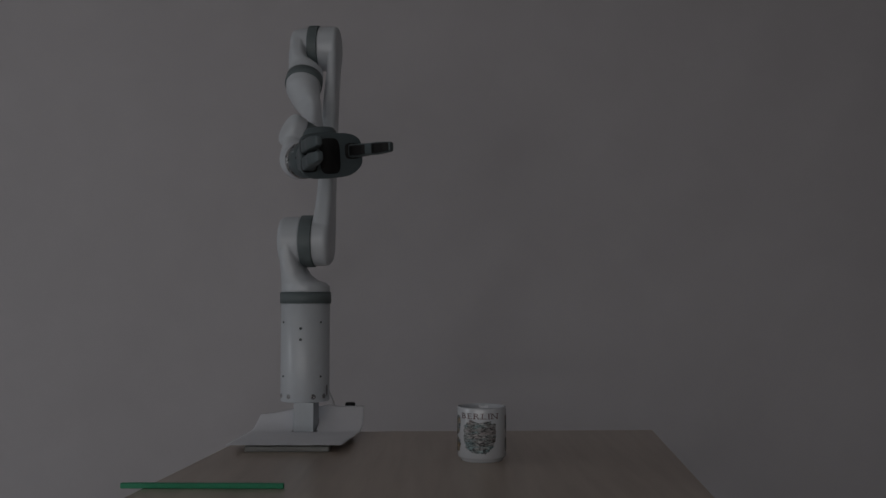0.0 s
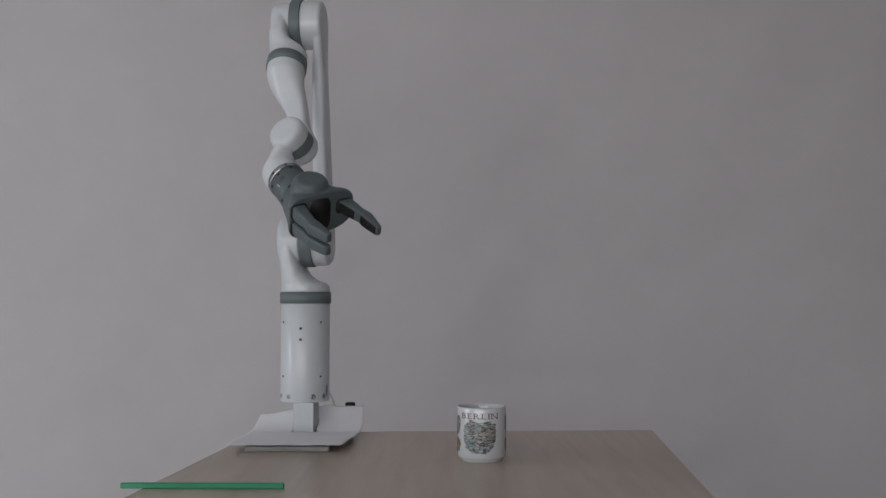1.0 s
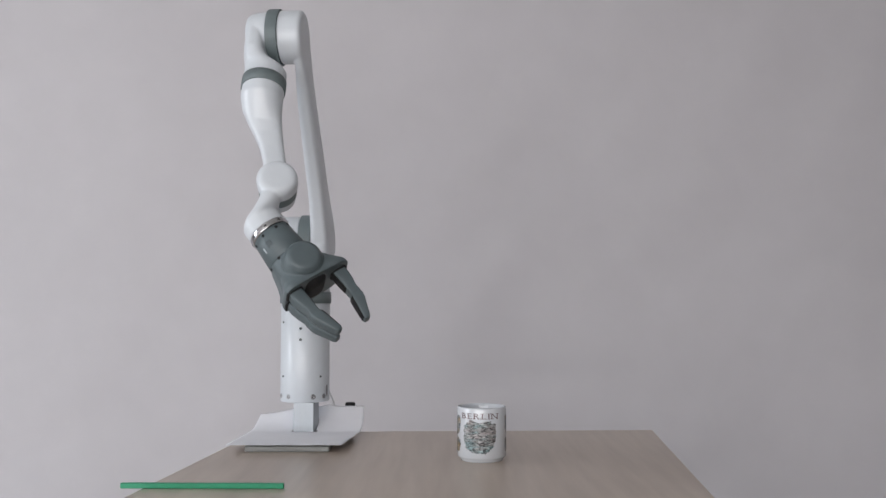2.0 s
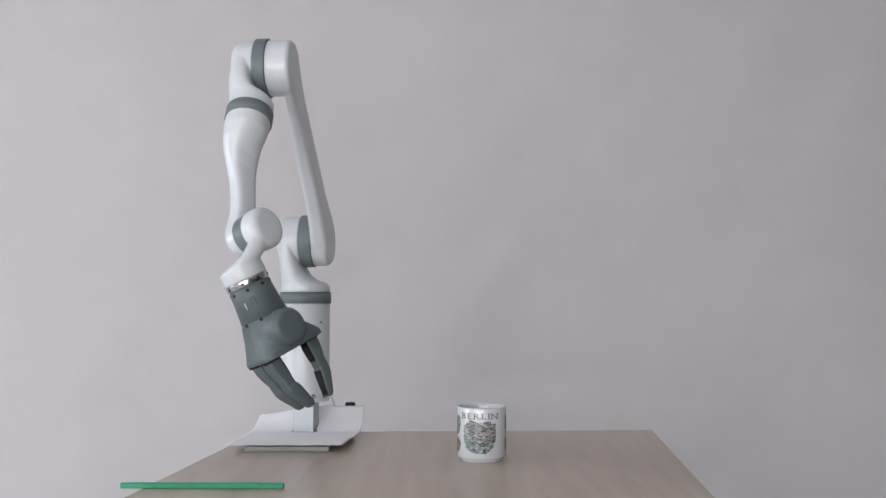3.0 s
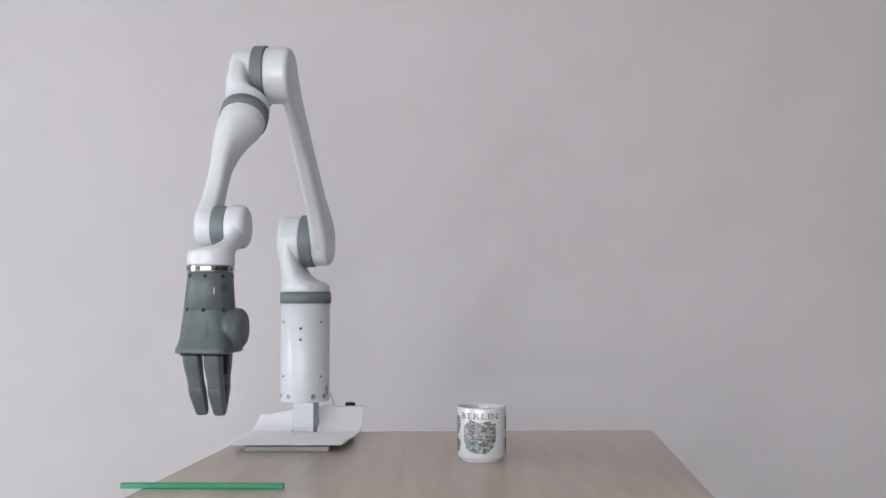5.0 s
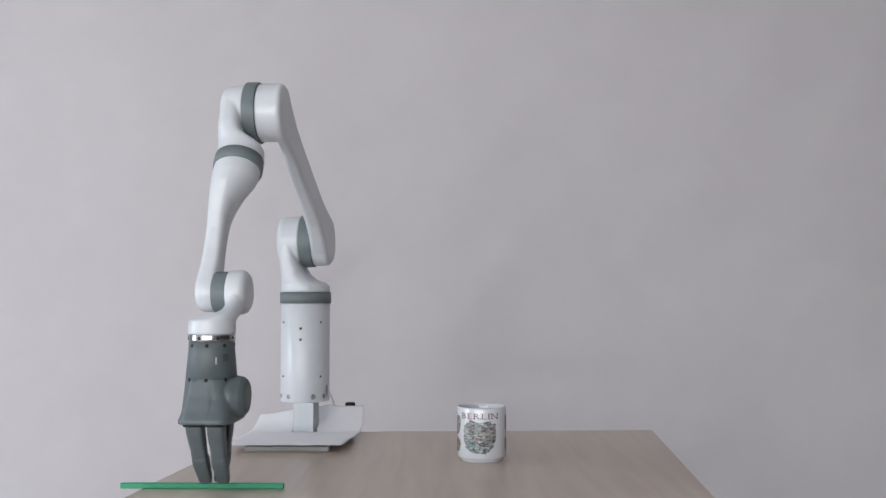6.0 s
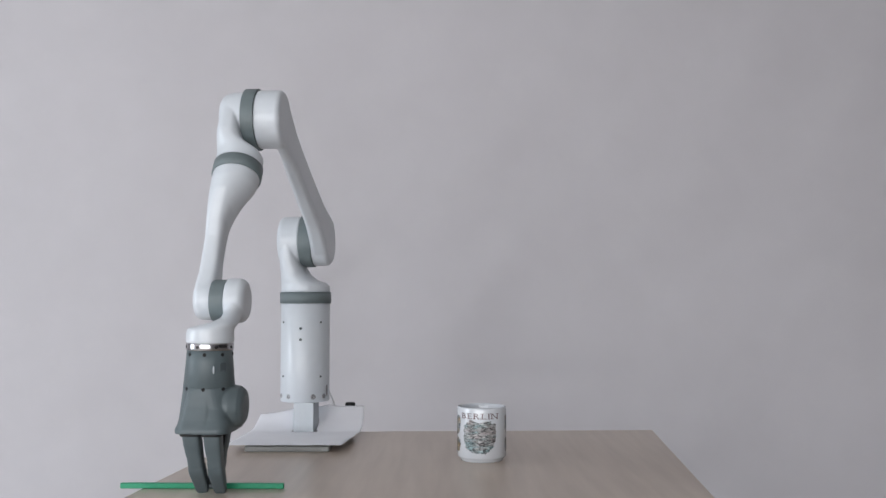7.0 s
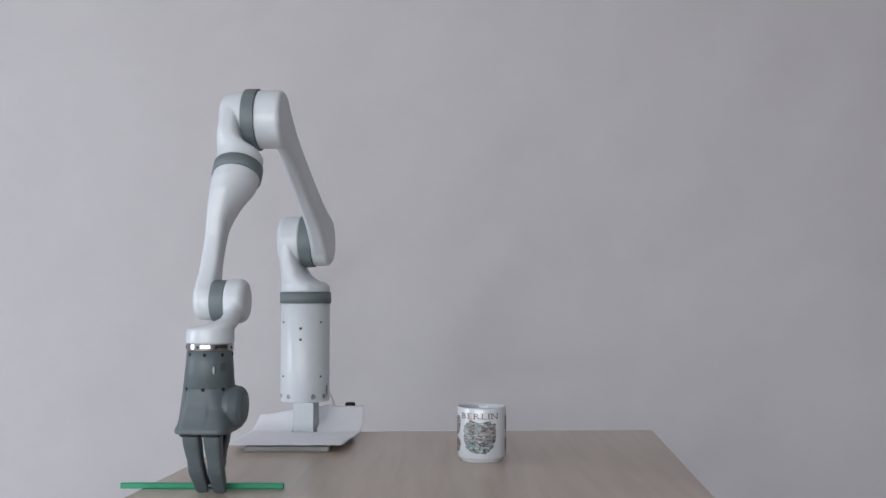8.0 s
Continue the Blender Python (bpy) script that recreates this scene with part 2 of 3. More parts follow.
def screw(parent, place, way, r, mat=STEEL, h=0.0012):
    q = Vector(way).to_track_quat("Z", "Y").to_matrix().to_4x4()
    bm = lathe(B(), [(-0.002, r), (h * 0.6, r), (h, r * 0.75), (h, r * 0.35), (h * 0.3, r * 0.3)], seg=14)
    return part("screw", bm, mat, parent, m=Matrix.Translation(place) @ q)


def robot():
    root = tagged(new("robot_arm"), "white jointed robot arm with grey rings and a three-fingered grey gripper", "robot arm")
    root.matrix_world = Matrix.Translation(BASE)
    turn = lambda x=0.0: R0 @ Matrix.Translation((x, 0, 0))
    off = -0.0062  # the column stands a little beside the joint's plane
    # foot
    bm = box(B(), -0.083, 0.069, -0.212, 0.03, 0.0026, 0.0125)
    sharp(part("base_plate", bm, PLATE, root, "grey metal base plate", smooth=False))
    bm = box(B(), -0.0205, 0.0205, -0.0205, 0.0205, 0.011, 0.0718)
    sharp(part("post", bm, ALU, root, "square brushed aluminium post", m=R0 @ pose(0.0025, -0.027, 0, 0, 0, -3), smooth=False))
    # column
    r = 0.0494
    bm = lathe(B(), [(0.0715, r - 0.004), (0.0715, r - 0.001), (0.073, r), (0.268, r), (0.269, r - 0.002)], seg=64)
    col = part("column", bm, WHITE, root, m=turn(off))
    for ang, z, sr in ((-89, 0.2185, 0.0028), (-89, 0.1965, 0.0028), (-40, 0.2305, 0.0022), (-139, 0.2305, 0.0022), (-40, 0.1225, 0.0022),
                       (-139, 0.1225, 0.0022), (-59, 0.083, 0.0052), (-29, 0.083, 0.0048), (-119, 0.083, 0.0044), (-149, 0.083, 0.0048)):
        a = radians(ang)
        w = Vector((math.cos(a), math.sin(a), 0))
        screw(col, w * r + Vector((0, 0, z)), w, sr, RECESS if sr < 0.003 else STEEL)
    a = radians(-17)
    w = Vector((math.cos(a), math.sin(a), 0))
    bm = loft(B(), [(0, 0, 0.011, 0.0035, -0.002, 2.6), (0, 0, 0.011, 0.0035, 0.0004, 2.6)])
    part("cable_slot", bm, STEEL, col, "dark cable slot", m=Matrix.Translation(w * r + Vector((0, 0, 0.094))) @ w.to_track_quat("Z", "X").to_matrix().to_4x4())
    bm = lathe(B(), [(0.268, 0.0505), (0.2683, 0.0518), (0.2904, 0.0518), (0.2907, 0.0505)], seg=64)
    part("column_ring", bm, RING, root, "grey-green joint ring", m=turn(off))
    # shoulder
    bm = B()
    s = SHOULDER_Z
    loft(bm, [(off, 0, r, r, 0.2907), (off, 0, r, r, 0.303), (off - 0.003, 0, 0.0465, 0.0487, 0.309), (off - 0.0125, 0, 0.037, 0.0475, 0.3155),
              (off - 0.020, 0, 0.0300, 0.046, 0.326), (off - 0.0265, 0, 0.0240, 0.0470, 0.345, 2.3), (off - 0.0300, 0, 0.0210, 0.0490, 0.366, 2.5), (off - 0.0315, 0, 0.0190, 0.0497, s, 2.8)])
    drum(bm, -0.0575, -0.013, 0.0502, Matrix.Translation((0, 0, s)) @ XAX, ra=0.011)
    cast(part("shoulder", bm, WHITE, root, m=turn()))
    bm = B()
    drum(bm, -0.0125, 0.0125, 0.0533, Matrix.Translation((0, 0, s)) @ XAX, 0.001, 0.001)
    part("shoulder_ring", bm, RING, root, "grey-green joint ring", m=turn())
    # upper arm: x along the joint, z towards the elbow
    bm = B()
    drum(bm, 0.0120, 0.0475, 0.0505, XAX, 0.0, 0.012)
    drum(bm, 0.0018, 0.0440, 0.0475, Matrix.Translation((0, 0, L1)) @ XAX, 0.0, 0.008)
    beam(bm, [(0.0, 0.0115, 0.0475, 0.047, 0.010, 0.009), (0.035, 0.0125, 0.0478, 0.043, 0.010, 0.009), (0.07, 0.0140, 0.0480, 0.0355, 0.012, 0.009), (0.11, 0.0155, 0.0478, 0.0300, 0.012, 0.009),
              (0.2, 0.0160, 0.0470, 0.0275, 0.012, 0.009), (0.3, 0.0175, 0.0455, 0.0278, 0.012, 0.009), (0.35, 0.0210, 0.0445, 0.0310, 0.012, 0.009), (0.385, 0.0255, 0.0440, 0.0380, 0.007, 0.009), (L1, 0.0300, 0.0440, 0.0440, 0.004, 0.008)])
    up = cast(part("upper_arm", bm, WHITE, root), 0.0016, 7)
    bm = drum(B(), -0.0185, 0.0022, 0.0503, Matrix.Translation((0, 0, L1)) @ XAX, 0.001, 0.001)
    part("elbow_ring", bm, RING, up, "grey-green joint ring")
    # elbow: z towards the forearm ring
    bm = B()
    lathe(bm, [(-0.0575, 0.0300), (-0.0568, 0.0345), (-0.0540, 0.0390), (-0.0480, 0.0422), (-0.0370, 0.0445), (-0.0180, 0.0460)], XAX)
    loft(bm, [(-0.0380, 0, 0.0190, 0.0430, 0.0, 3.0), (-0.0380, 0, 0.0191, 0.0432, 0.03, 3.0), (-0.0366, 0, 0.0204, 0.0420, 0.050, 3.0), (-0.0335, 0, 0.0232, 0.0397, 0.061, 2.6),
              (-0.0270, 0, 0.0290, 0.0380, 0.069, 2.3), (-0.0208, 0, 0.0347, 0.0371, 0.0755, 2.08), (ELBOW_X, 0, 0.0369, 0.0369, 0.081), (ELBOW_X, 0, 0.037, 0.037, D5 - 0.009)])
    el = cast(part("elbow", bm, WHITE, root))
    bm = lathe(B(), [(D5 - 0.0105, 0.0365), (D5 - 0.01, 0.0386), (D5 + 0.0105, 0.0386), (D5 + 0.011, 0.0365)], Matrix.Translation((ELBOW_X, 0, 0)))
    part("forearm_ring", bm, RING, el, "grey-green joint ring")
    # forearm: origin on the elbow joint, z along the roll axis
    bm = B()
    loft(bm, [(0, 0, 0.0366, 0.0366, D5 + 0.009), (-0.0022, 0, 0.0346, 0.0365, 0.138), (-0.0098, -0.003, 0.0268, 0.0340, 0.16), (-0.0163, -0.010, 0.0193, 0.0295, 0.18, 2.7),
              (-0.0202, -0.018, 0.0152, 0.0250, 0.20, 3.3), (-0.0219, -0.027, 0.0138, 0.0210, 0.225, 3.6), (-0.0232, -0.035, 0.0143, 0.0195, 0.255, 3.8), (-0.0235, -0.0415, 0.0150, 0.0225, 0.278, 3.6),
              (-0.0243, -0.0462, 0.0152, 0.0270, 0.296, 4.5), (-0.0250, WRIST_Y, 0.0155, 0.0285, L2, 4.5)])
    drum(bm, WRIST_X - 0.0362, WRIST_X - 0.008, 0.0295, Matrix.Translation((0, WRIST_Y, L2)) @ XAX, 0.013, 0.0)
    fa = cast(part("forearm", bm, WHITE, root), 0.0014, 12)
    bm = drum(B(), WRIST_X - 0.009, WRIST_X + 0.0120, 0.0312, Matrix.Translation((0, WRIST_Y, L2)) @ XAX, 0.001, 0.001)
    part("wrist_ring", bm, RING, fa, "grey-green joint ring")
    # wrist: origin on the wrist joint, z towards the flange
    bm = B()
    drum(bm, 0.0118, 0.0422, 0.0335, XAX, 0.003, 0.012)
    fx, fy, fz = FLANGE
    loft(bm, [(0.0275, -0.002, 0.0125, 0.029, -0.006), (0.0275, 0.015, 0.0125, 0.0265, 0.012), (0.0262, 0.033, 0.0132, 0.0285, 0.024), (0.0215, 0.046, 0.0185, 0.032, 0.0305),
              (0.0125, 0.053, 0.0270, 0.0330, 0.0350), (fx + 0.001, fy, 0.0325, 0.0332, 0.0390), (fx, fy, 0.0337, 0.0337, 0.045), (fx, fy, 0.0337, 0.0337, fz - 0.0058)])
    wr = cast(part("wrist", bm, WHITE, root), 0.0014, 16)
    bm = lathe(B(), [(fz - 0.0068, 0.0325), (fz - 0.0063, 0.0336), (fz + 0.0033, 0.0336), (fz + 0.0038, 0.0325)], Matrix.Translation((fx, fy, 0)))
    sharp(part("flange_band", bm, CHROME, wr, "polished steel flange"), 25)
    for k in range(8):
        a = 2 * math.pi * (k + 0.3) / 8
        w = Vector((math.cos(a), math.sin(a), 0))
        screw(wr, Vector((fx, fy, fz - 0.0015)) + w * 0.0332, w, 0.0022, BLACK, 0.0009)
    # gripper: x from the fingers to the thumb, z away from the flange
    bm = B()
    loft(bm, [(0.0, 0.0, 0.0357, 0.0357, 0.0545), (0.0005, 0.0, 0.0364, 0.0362, 0.0565), (0.001, 0.0, 0.0374, 0.0364, 0.066, 2.3), (0.003, 0.0006, 0.0415, 0.0370, 0.084, 3.2, 0.1),
              (0.0066, 0.0012, 0.0505, 0.0370, 0.0985, 4.2, 0.25), (0.0080, 0.0016, 0.0562, 0.0382, 0.1068, 5.0, 0.38), (0.0080, 0.0010, 0.0584, 0.0398, 0.1110, 5.0, 0.42), (0.0080, 0.0010, 0.0584, 0.0398, 0.1172, 5.0, 0.42)])
    # raised flat panel on the finger side
    loft(bm, [(-0.018, -0.005, 0.0170, 0.016, 0.058, 5), (-0.020, -0.006, 0.0194, 0.0195, 0.080, 5), (-0.0225, -0.007, 0.0225, 0.0225, 0.0985, 5), (-0.0245, -0.007, 0.0248, 0.0240, 0.1085, 5)])
    loft(bm, [(0.002, -0.083, 0.036, 0.031, 0.0, 2.2), (0.002, -0.083, 0.033, 0.0305, 0.034, 2.0), (0.002, -0.083, 0.0285, 0.0285, 0.046, 2.0)], pose(0, 0, 0, -90, 0, 0))
    drum(bm, -0.005, 0.0530, 0.0280, Matrix.Translation((0.002, 0, 0.083)) @ pose(0, 0, 0, -90, 0, 0), 0.0, 0.010)
    gr = cast(part("gripper", bm, SHELL, root, "grey plastic gripper housing"), 0.0014, 3)
    bm = lathe(B(), [(0.0036, 0.0312), (0.004, 0.0320), (0.02, 0.0330), (0.0546, 0.0360), (0.0550, 0.0356)], seg=56)
    part("gripper_collar", bm, SHELL, gr, "grey plastic collar")
    a = radians(131)
    w = Vector((math.cos(a), math.sin(a), 0))
    bm = loft(B(), [(0, 0, 0.0065, 0.0050, -0.002, 4), (0, 0, 0.0065, 0.0050, 0.0003, 4), (0, 0, 0.0055, 0.0040, 0.0004, 4)])
    part("socket", bm, RECESS, gr, "dark connector recess", m=Matrix.Translation(w * 0.0335 + Vector((0, 0, 0.027))) @ w.to_track_quat("Z", "X").to_matrix().to_4x4())
    a = radians(154)
    w = Vector((math.cos(a), math.sin(a), 0))
    bm = loft(B(), [(0, 0, 0.0055, 0.0013, -0.002, 3), (0, 0, 0.0055, 0.0013, 0.0006, 3), (0, 0, 0.0048, 0.0008, 0.0010, 3)])
    part("latch", bm, ALU, gr, "small light grey latch", m=Matrix.Translation(w * 0.0336 + Vector((0, 0, 0.030))) @ w.to_track_quat("Z", "X").to_matrix().to_4x4())
    # Thin black slab puts the dark inside of the palm's hole into colour.
    bm = loft(B(), [(0.004, 0.0, 0.019, 0.031, 0.1150, 4), (0.004, 0.0, 0.019, 0.031, 0.1180, 4)])
    part("palm_dark", bm, BLACK, gr, "black slab standing for the dark palm hole")
    # Black blocks put the shade in the gaps round the finger roots into colour.
    for x, y in ((-0.0355, -0.0135), (-0.0355, 0.0165), (0.047, 0.008)):
        bm = loft(B(), [(x, y, 0.0142, 0.0138, 0.115, 4), (x, y, 0.0142, 0.0138, 0.1196, 4)])
        part("root_gap", bm, BLACK, gr, "black block standing for the dark gap at a finger root")
    for k in range(8):
        a = 2 * math.pi * (k - 0.07) / 8
        w = Vector((math.cos(a), math.sin(a), 0))
        screw(gr, w * 0.0321 + Vector((0, 0, 0.009)), w, 0.0026, BLACK, 0.0009)
        if k != 2:
            screw(gr, w * 0.0358 + Vector((0, 0, 0.0568)), w, 0.0027, BLACK, 0.0009)
    MOVING.update(upper_arm=up, elbow=el, forearm=fa, wrist=wr, gripper=gr)
    # fingers: z along the finger, x outwards from the palm
    for key in ("finger_a", "finger_b", "thumb"):
        bm = loft(B(), [(0, 0, 0.0095, 0.0105, -0.004, 5), (0, 0, 0.0112, 0.0118, 0.002, 5), (0.0008, 0, 0.0116, 0.0118, 0.016, 5), (0.0008, 0, 0.0104, 0.0112, 0.030, 5), (-0.0004, 0, 0.0088, 0.0104, 0.042, 5), (0.0004, 0, 0.0092, 0.0104, 0.050, 5), (0.0006, 0, 0.0086, 0.0098, 0.0555, 4)])
        fi = sharp(part("thumb" if key == "thumb" else "finger", bm, SHELL, root, "grey plastic finger segment"), 50)
        bm = loft(B(), [(-0.0102, 0, 0.0016, 0.0085, 0.006, 4), (-0.0104, 0, 0.0018, 0.009, 0.018, 4), (-0.0092, 0, 0.0018, 0.0085, 0.032, 4), (-0.0086, 0, 0.0016, 0.0080, 0.040, 4)])
        part("finger_pad", bm, BLACK, fi, "black rubber pad")
        bm = loft(B(), [(0.0002, 0, 0.0080, 0.0098, -0.004, 5), (0.0006, 0, 0.0098, 0.0108, 0.003, 5), (0.0002, 0, 0.0096, 0.0107, 0.012, 5), (-0.0016, 0, 0.0078, 0.0098, 0.026, 5), (-0.0032, 0, 0.0060, 0.0088, 0.041, 5), (-0.0042, 0, 0.0046, 0.0074, 0.0465, 4)])
        ti = sharp(part("fingertip", bm, SHELL, root, "grey plastic fingertip"), 50)
        bm = loft(B(), [(-0.0090, 0, 0.0016, 0.0085, 0.004, 4), (-0.0092, 0, 0.0018, 0.0085, 0.013, 4), (-0.0090, 0, 0.0016, 0.0080, 0.027, 4), (-0.0088, 0, 0.0013, 0.007, 0.043, 4)])
        part("tip_pad", bm, BLACK, ti, "black rubber pad")
        MOVING[key], MOVING[key + "_tip"] = fi, ti
    return root


# ---- small things ----


def mug():
    """White mug with a printed townscape."""
    r, h = 0.0418, 0.0915
    root = tagged(new("mug"), "white ceramic mug with a printed townscape and lettering", "mug")
    root.matrix_world = pose(0.0664, 1.617, TABLE, 0, 0, -2)
    bm = lathe(B(), [(0.0012, 0.0), (0.0012, 0.031), (0.0, 0.0335), (0.0, 0.0355), (0.0028, 0.0365), (0.0044, 0.0372), (0.0062, 0.0402), (0.0085, r), (h - 0.004, r), (h - 0.001, r - 0.0004), (h, r - 0.0015),
                     (h - 0.001, r - 0.003), (h - 0.004, r - 0.0036), (0.012, r - 0.0045), (0.007, r - 0.008), (0.006, 0.0)], seg=72)
    part("body", bm, CERAMIC, root)

    def patch(name, a0, a1, z0, z1, seed, mat=SCENES):
        """A printed patch with a ragged outline, on the round wall."""
        bm = B()
        n = 72
        WS = [0.12, 0.25, 0.38, 0.5, 0.62, 0.75, 0.88, 1.0]
        mid = bm.verts.new(on(0.5 * (a0 + a1), 0.5 * (z0 + z1)))
        rim = []
        for i in range(n):
            q = 2 * math.pi * i / n
            k = 1.0 + 0.13 * noise.noise(Vector((2.2 * math.cos(q) + seed, 2.2 * math.sin(q), seed))) + 0.10 * noise.noise(Vector((7 * math.cos(q) + seed, 7 * math.sin(q), seed)))
            c, s = math.cos(q), math.sin(q)
            c, s = math.copysign(abs(c) ** 0.7, c) * k * (0.92 + 0.12 * s), math.copysign(abs(s) ** 0.7, s) * k * (1 - 0.22 * max(0, s) * max(0, 1 - 3.2 * abs(c)))
            rim.append([bm.verts.new(on(0.5 * (a0 + a1) + 0.5 * (a1 - a0) * c * w, 0.5 * (z0 + z1) + 0.5 * (z1 - z0) * s * w)) for w in WS])
        for i in range(n):
            a, b = rim[i], rim[(i + 1) % n]
            bm.faces.new((mid, a[0], b[0]))
            for q in range(len(WS) - 1):
                bm.faces.new((a[q], a[q + 1], b[q + 1], b[q]))
        part(name, bm, mat, root, "printed townscape")

    def on(deg, z, d=0.0003):
        a = radians(deg - 90)
        return ((r + d) * math.cos(a), (r + d) * math.sin(a), z)

    patch("print", -49, 37, 0.0160, 0.0722, 3, PRINT)
    patch("print", -105, -57, 0.045, 0.079, 5), patch("print", -105, -57, 0.016, 0.041, 7)
    patch("print", 66, 105, 0.045, 0.079, 9), patch("print", 66, 105, 0.016, 0.041, 11)
    # lettering with slab serifs, letter by letter round the wall
    width = 0.0655
    at = 0.0
    faces, verts = [], []
    for letter in "BERLIN":
        cu = bpy.data.curves.new("letter", "FONT")
        cu.body, cu.size, cu.resolution_u, cu.offset = letter, 0.0135, 3, -0.00012
        tmp = new("letter", cu)
        me = bpy.data.meshes.new_from_object(tmp.evaluated_get(bpy.context.evaluated_depsgraph_get()))
        bpy.data.objects.remove(tmp)
        x0, x1 = min(v.co.x for v in me.vertices), max(v.co.x for v in me.vertices)
        h1 = max(v.co.y for v in me.vertices)
        wide, stem = (x1 - x0) * 1.12, 0.0014
        base = len(verts)
        verts += [(at + (v.co.x - x0) * 1.12, v.co.y) for v in me.vertices]
        faces += [[base + i for i in p.vertices] for p in me.polygons]
        feet = {"B": [(0, 0), (0, 1)], "E": [(0, 0), (0, 1)], "R": [(0, 0), (0, 1), (wide - stem, 0)], "L": [(0, 0), (0, 1)],
                "I": [(0, 0), (0, 1)], "N": [(0, 0), (0, 1), (wide - stem, 1)]}[letter]
        for fx, top in feet:
            b0, y0 = len(verts), (h1 - 0.0008 if top else 0.0)
            for sx, sy in ((-0.0013, 0), (stem + 0.0013, 0), (stem + 0.0013, 0.0008), (-0.0013, 0.0008)):
                verts.append((at + fx + sx, y0 + sy))
            faces.append([b0, b0 + 1, b0 + 2, b0 + 3])
        bpy.data.meshes.remove(me)
        at += wide + 0.0030
    k = width / (at - 0.0030)
    me = bpy.data.meshes.new("lettering")
    me.from_pydata([on(math.degrees((x * k - width / 2) / r) - 6, 0.0736 + y, 0.0005) for x, y in verts], [], faces)
    me.materials.append(INK)
    ob = new("lettering", me)
    ob.parent = root
    ob["label"] = "dark red printed lettering"


def stick():
    bm = box(B(), -0.119, 0.119, -0.004, 0.004, 0, 0.0078)
    ob = sharp(part("stick", bm, GREEN, smooth=False))
    ob.matrix_world = pose(-0.350, 1.373, TABLE + 0.0003, 0, 0, -0.6)
    tagged(ob, "thin green painted stick lying over the table edge", "stick")


def paper():
    """A sheet with a cut-out for the post, draped over the base plate and curling up behind."""
    bm = B()
    nx, ny = 56, 76
    g = {}
    for j in range(ny + 1):
        for i in range(nx + 1):
            u, v = i / nx, j / ny
            y = 1.688 + 0.247 * v
            x = -0.389 + 0.207 * u + 0.014 * v + 0.014 * v * u - 0.009 * u * max(0, v - 0.7) ** 2 / 0.09
            z = 0.0132 + 0.041 * max(0, (v - 0.66) / 0.34) ** 1.6 * (0.58 + 0.42 * min(1, u / 0.5)) * (1 + 0.10 * math.exp(-((u - 0.66) / 0.05) ** 2))
            z += 0.0015 * noise.noise(Vector((u * 4, v * 4, 1)))
            g[i, j] = bm.verts.new((x, y, TABLE + max(z, 0.0115)))
    for j in range(ny):
        for i in range(nx):
            x, y = g[i, j].co.x + 0.0019, g[i, j].co.y + 0.0017
            if abs(x - BASE.x - 0.0010) < 0.0235 and abs(y - BASE.y + 0.027) < 0.0245:
                continue
            bm.faces.new((g[i, j], g[i + 1, j], g[i + 1, j + 1], g[i, j + 1]))
    ob = part("paper_sheet", bm, PAPER)
    s = ob.modifiers.new("thickness", "SOLIDIFY")
    s.thickness = 0.0003
    tagged(ob, "white sheet of paper draped over the base plate, curling up", "paper")


def plug():
    root = tagged(new("cable_plug"), "black round plug on a thin grey cable behind the paper", "plug")
    x, y = -0.1925, 1.949
    root.matrix_world = pose(x, y, TABLE)
    bm = lathe(B(), [(0.0, 0.007), (0.046, 0.007), (0.047, 0.0095), (0.049, 0.0102), (0.058, 0.0102), (0.060, 0.009)], seg=28)
    part("cap", bm, BLACK, root)
    bm = tube(B(), [(-0.044, -0.035, 0.098), (-0.040, -0.028, 0.085), (-0.033, -0.012, 0.062), (-0.026, -0.004, 0.035), (-0.018, -0.001, 0.012), (-0.005, 0, 0.005)], 0.0014)
    part("cable", bm, CABLE, root, "thin grey cable")


room()
table()
robot()
mug()
stick()
paper()
plug()

# ---- how the arm moves ----
Q_SHOULDER = [(0, -12.1), (0.5, -4.9), (1, 9.9), (1.5, 23.2), (1.7, 28.2), (2.8, 50.0), (3, 50.4), (3.5, 50.9), (4, 50.8), (4.5, 50.9), (4.7, 51.0), (5.8, 63.5), (6, 64.3), (6.2, 65.4), (7, 66.1), (8, 66.1)]
Q_ELBOW = [(0, 142.7), (0.5, 144.1), (1, 149.4), (1.5, 152.8), (1.7, 154.1), (2.8, 153.4), (3, 149.6), (3.5, 141.1), (4, 136.7), (4.5, 137.0), (4.7, 136.8), (5.8, 149.0), (6, 149.1), (6.2, 149.2), (7, 149.0), (8, 149.2)]
Q_ROLL = [(0, 138.6), (0.5, 128.8), (1, 110.8), (1.5, 95.0), (1.7, 90.6), (2.8, 42.3), (3, 36.5), (3.5, 26.4), (4, 11.9), (4.5, -0.8), (4.7, -1.5), (5.8, -0.1), (6, 0.1), (6.2, -0.4), (7, -1.1), (8, -1.4)]
Q_WRIST = [(0, 56.6), (0.5, 44.8), (1, 38.5), (1.5, 40.1), (1.7, 39.6), (2.8, 43.1), (3, 45.0), (3.5, 44.1), (4, 45.6), (4.5, 43.3), (4.7, 43.4), (5.8, 31.2), (6, 31.1), (6.2, 30.9), (7, 31.3), (8, 31.1)]
Q_TURN = [(0, -150.7), (0.5, -146.0), (1, -126.9), (1.5, -106.3), (1.7, -103.7), (2.8, -77.5), (3, -78.0), (3.5, -84.0), (4, -87.0), (4.5, -88.8), (4.7, -89.3), (5.8, -91.5), (6, -92.0), (6.2, -91.5), (7, -90.5), (8, -90)]
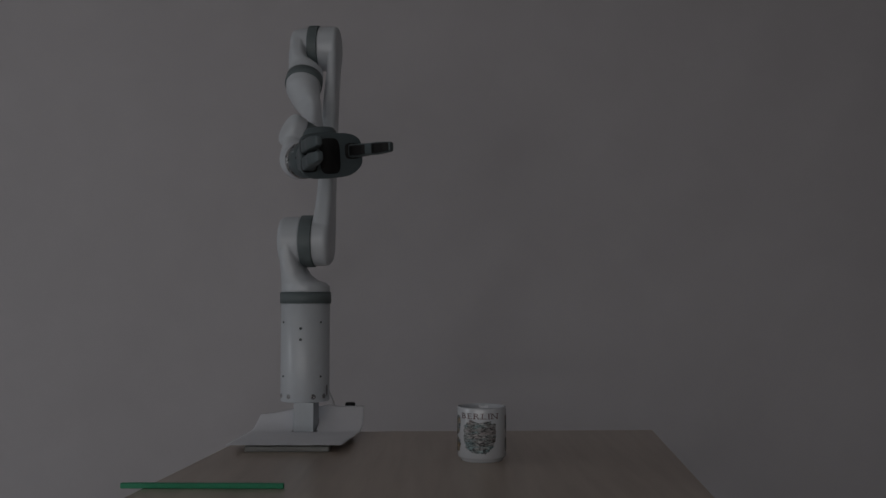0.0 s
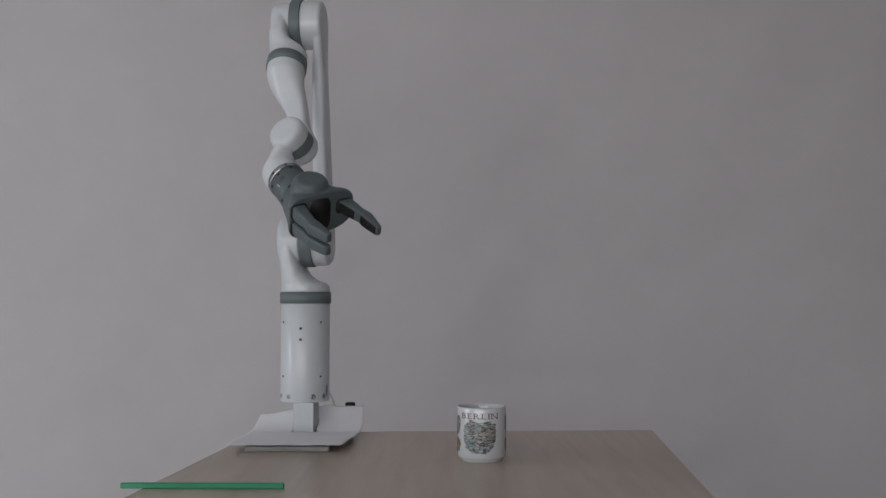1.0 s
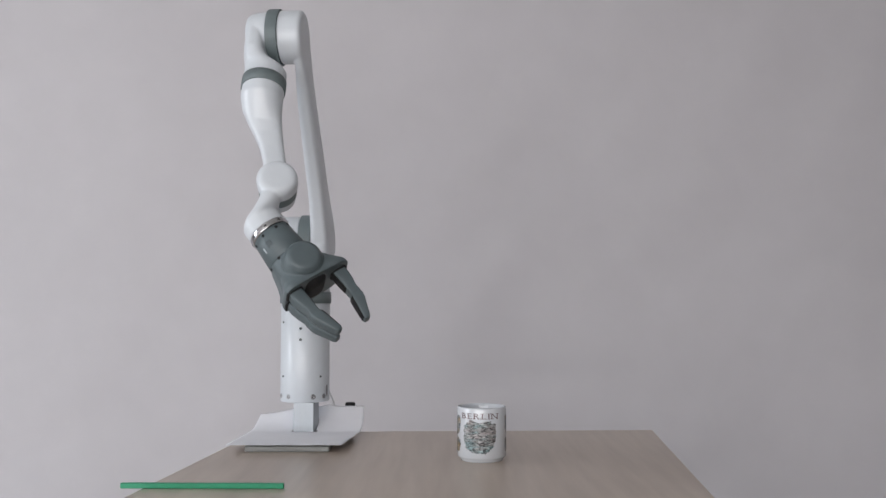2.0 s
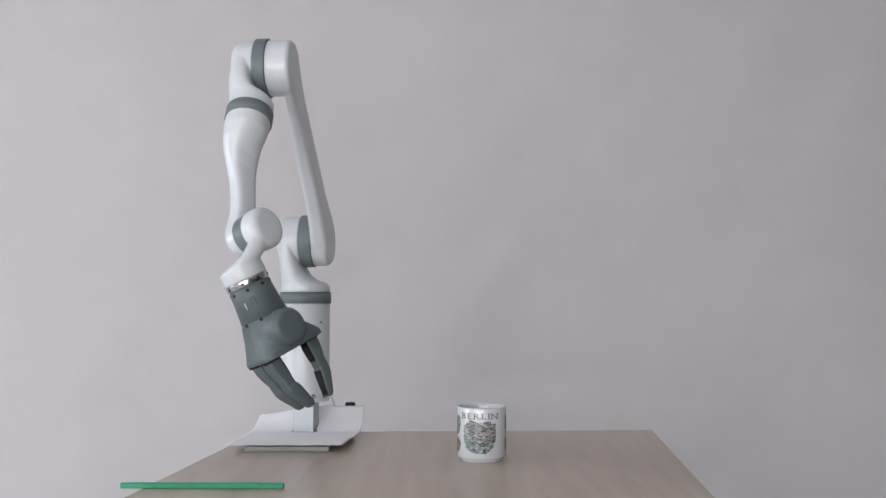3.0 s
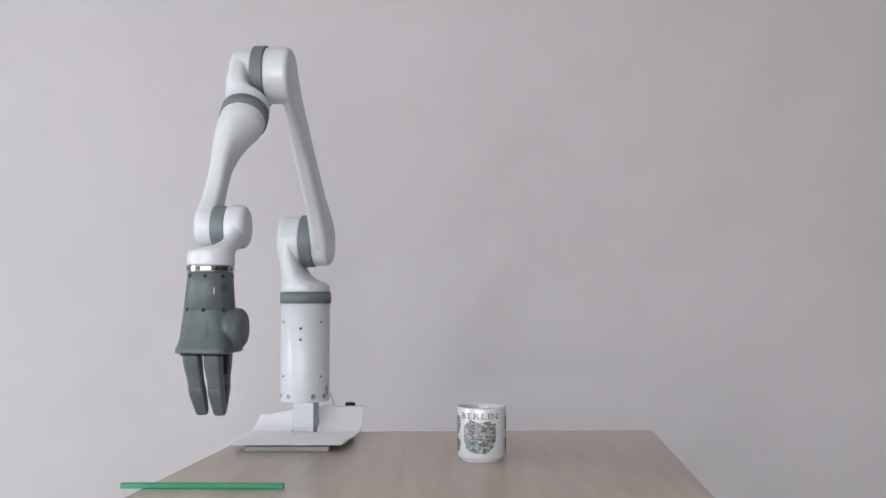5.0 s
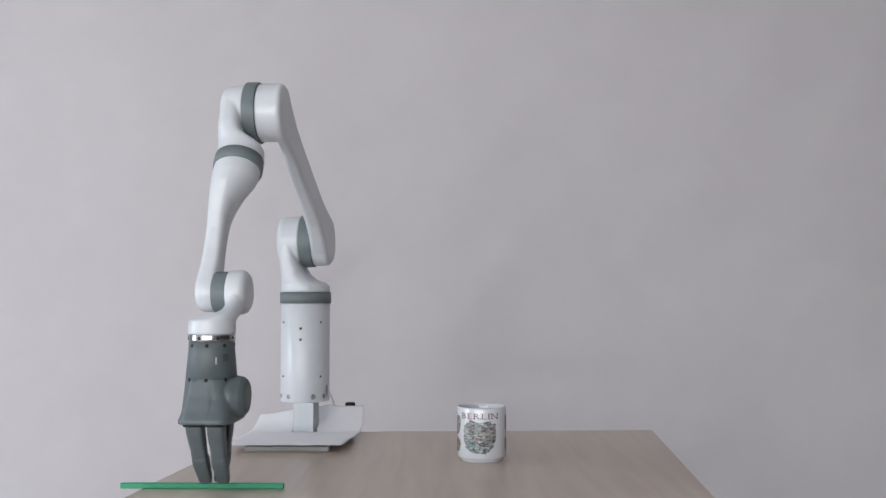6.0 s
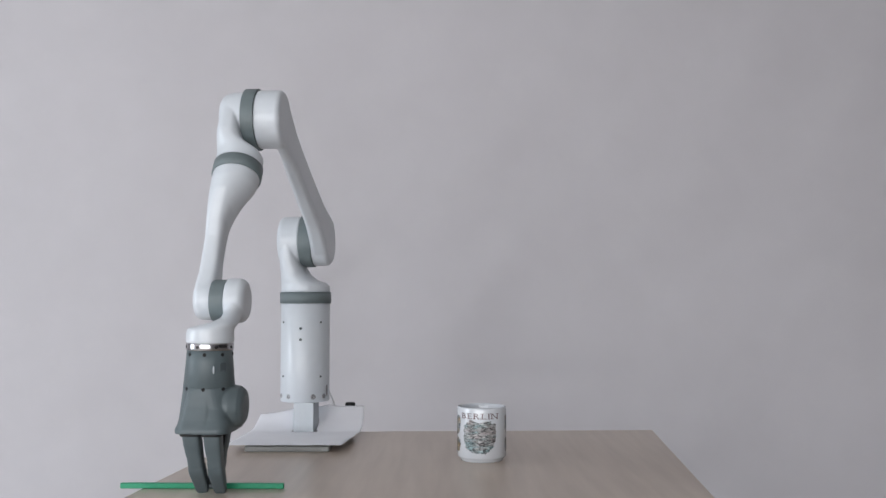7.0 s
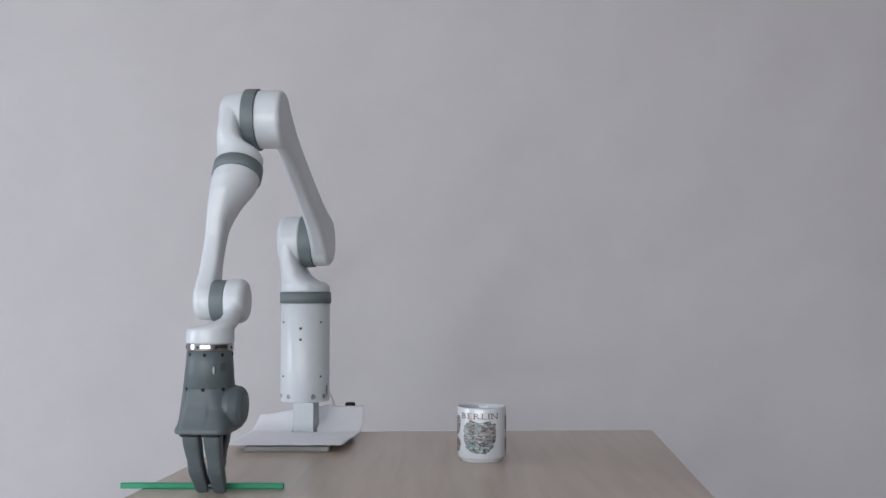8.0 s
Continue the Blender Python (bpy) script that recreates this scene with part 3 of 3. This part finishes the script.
Q_FINGER = [(0, 14), (0.5, 12), (1, 1), (1.7, -3.5), (2.8, -11), (4, -10), (4.7, -15), (5.8, -15), (6.5, -15), (8, -15)]
Q_THUMB = [(0, 24), (0.5, 24), (1, 15), (1.5, 3), (1.7, 0), (2.8, 0), (4, 0), (4.7, 0), (5.8, -6), (6.5, -21), (8, -23)]
Q_BEND = [(0, 4), (1.7, 8), (3.5, 8), (4.5, 6), (8, 10)]


def glide(keys, t):
    """A smooth value at t through (time, value) keys, without overshoot."""
    n = len(keys)
    h = [keys[i + 1][0] - keys[i][0] for i in range(n - 1)]
    d = [(keys[i + 1][1] - keys[i][1]) / h[i] for i in range(n - 1)]
    m = [0.0] + [0 if d[i - 1] * d[i] <= 0 else 2 * d[i - 1] * d[i] / (d[i - 1] + d[i]) for i in range(1, n - 1)] + [0.0]
    i = max(k for k in range(n - 1) if keys[k][0] <= t or k == 0)
    s = (t - keys[i][0]) / h[i]
    a, b = keys[i][1], keys[i + 1][1]
    return (a * (1 + 2 * s) + h[i] * m[i] * s) * (1 - s) ** 2 + (b * (3 - 2 * s) - h[i] * m[i + 1] * (1 - s)) * s * s


def stance(t):
    """Where each moving part of the arm is at t, in the arm's space."""
    q2, q3, q5, q6, q7 = (radians(glide(k, t)) for k in (Q_SHOULDER, Q_ELBOW, Q_ROLL, Q_WRIST, Q_TURN))
    rot = lambda a, ax: Matrix.Rotation(a, 4, ax)
    at = Matrix.Translation
    out = {}
    out["upper_arm"] = at((0, 0, SHOULDER_Z)) @ R0 @ rot(q2, "X")
    e = out["upper_arm"] @ Vector((0, 0, L1))
    out["elbow"] = at(e) @ R0 @ rot(q3, "X")
    out["forearm"] = out["elbow"] @ at((ELBOW_X, 0, 0)) @ rot(q5, "Z")
    out["wrist"] = out["forearm"] @ at((WRIST_X, WRIST_Y, L2)) @ rot(q6, "X")
    out["gripper"] = out["wrist"] @ at(FLANGE) @ rot(q7, "Z")
    f, th, be = glide(Q_FINGER, t), glide(Q_THUMB, t), glide(Q_BEND, t)
    for key, x, y, side, a, lean in (("finger_a", -0.0355, -0.0135, 180, -f, 5), ("finger_b", -0.0355, 0.0165, 180, -f, 2), ("thumb", 0.047, 0.008, 0, th, 0)):
        base = at((x, y, 0.112)) @ rot(radians(-lean), "X") @ rot(radians(side), "Z")
        a = -a if side else a
        out[key] = out["gripper"] @ base @ rot(radians(a), "Y")
        out[key + "_tip"] = out[key] @ at((0, 0, 0.053)) @ rot(radians(-be), "Y")
    return out


def motions():
    times = [i / 10 for i in range(81)]
    rows = {key: [] for key in MOVING}
    for t in times:
        for key, m in stance(t).items():
            rows[key].append((t, m))
    for key, ob in MOVING.items():
        walk(ob, rows[key])


motions()
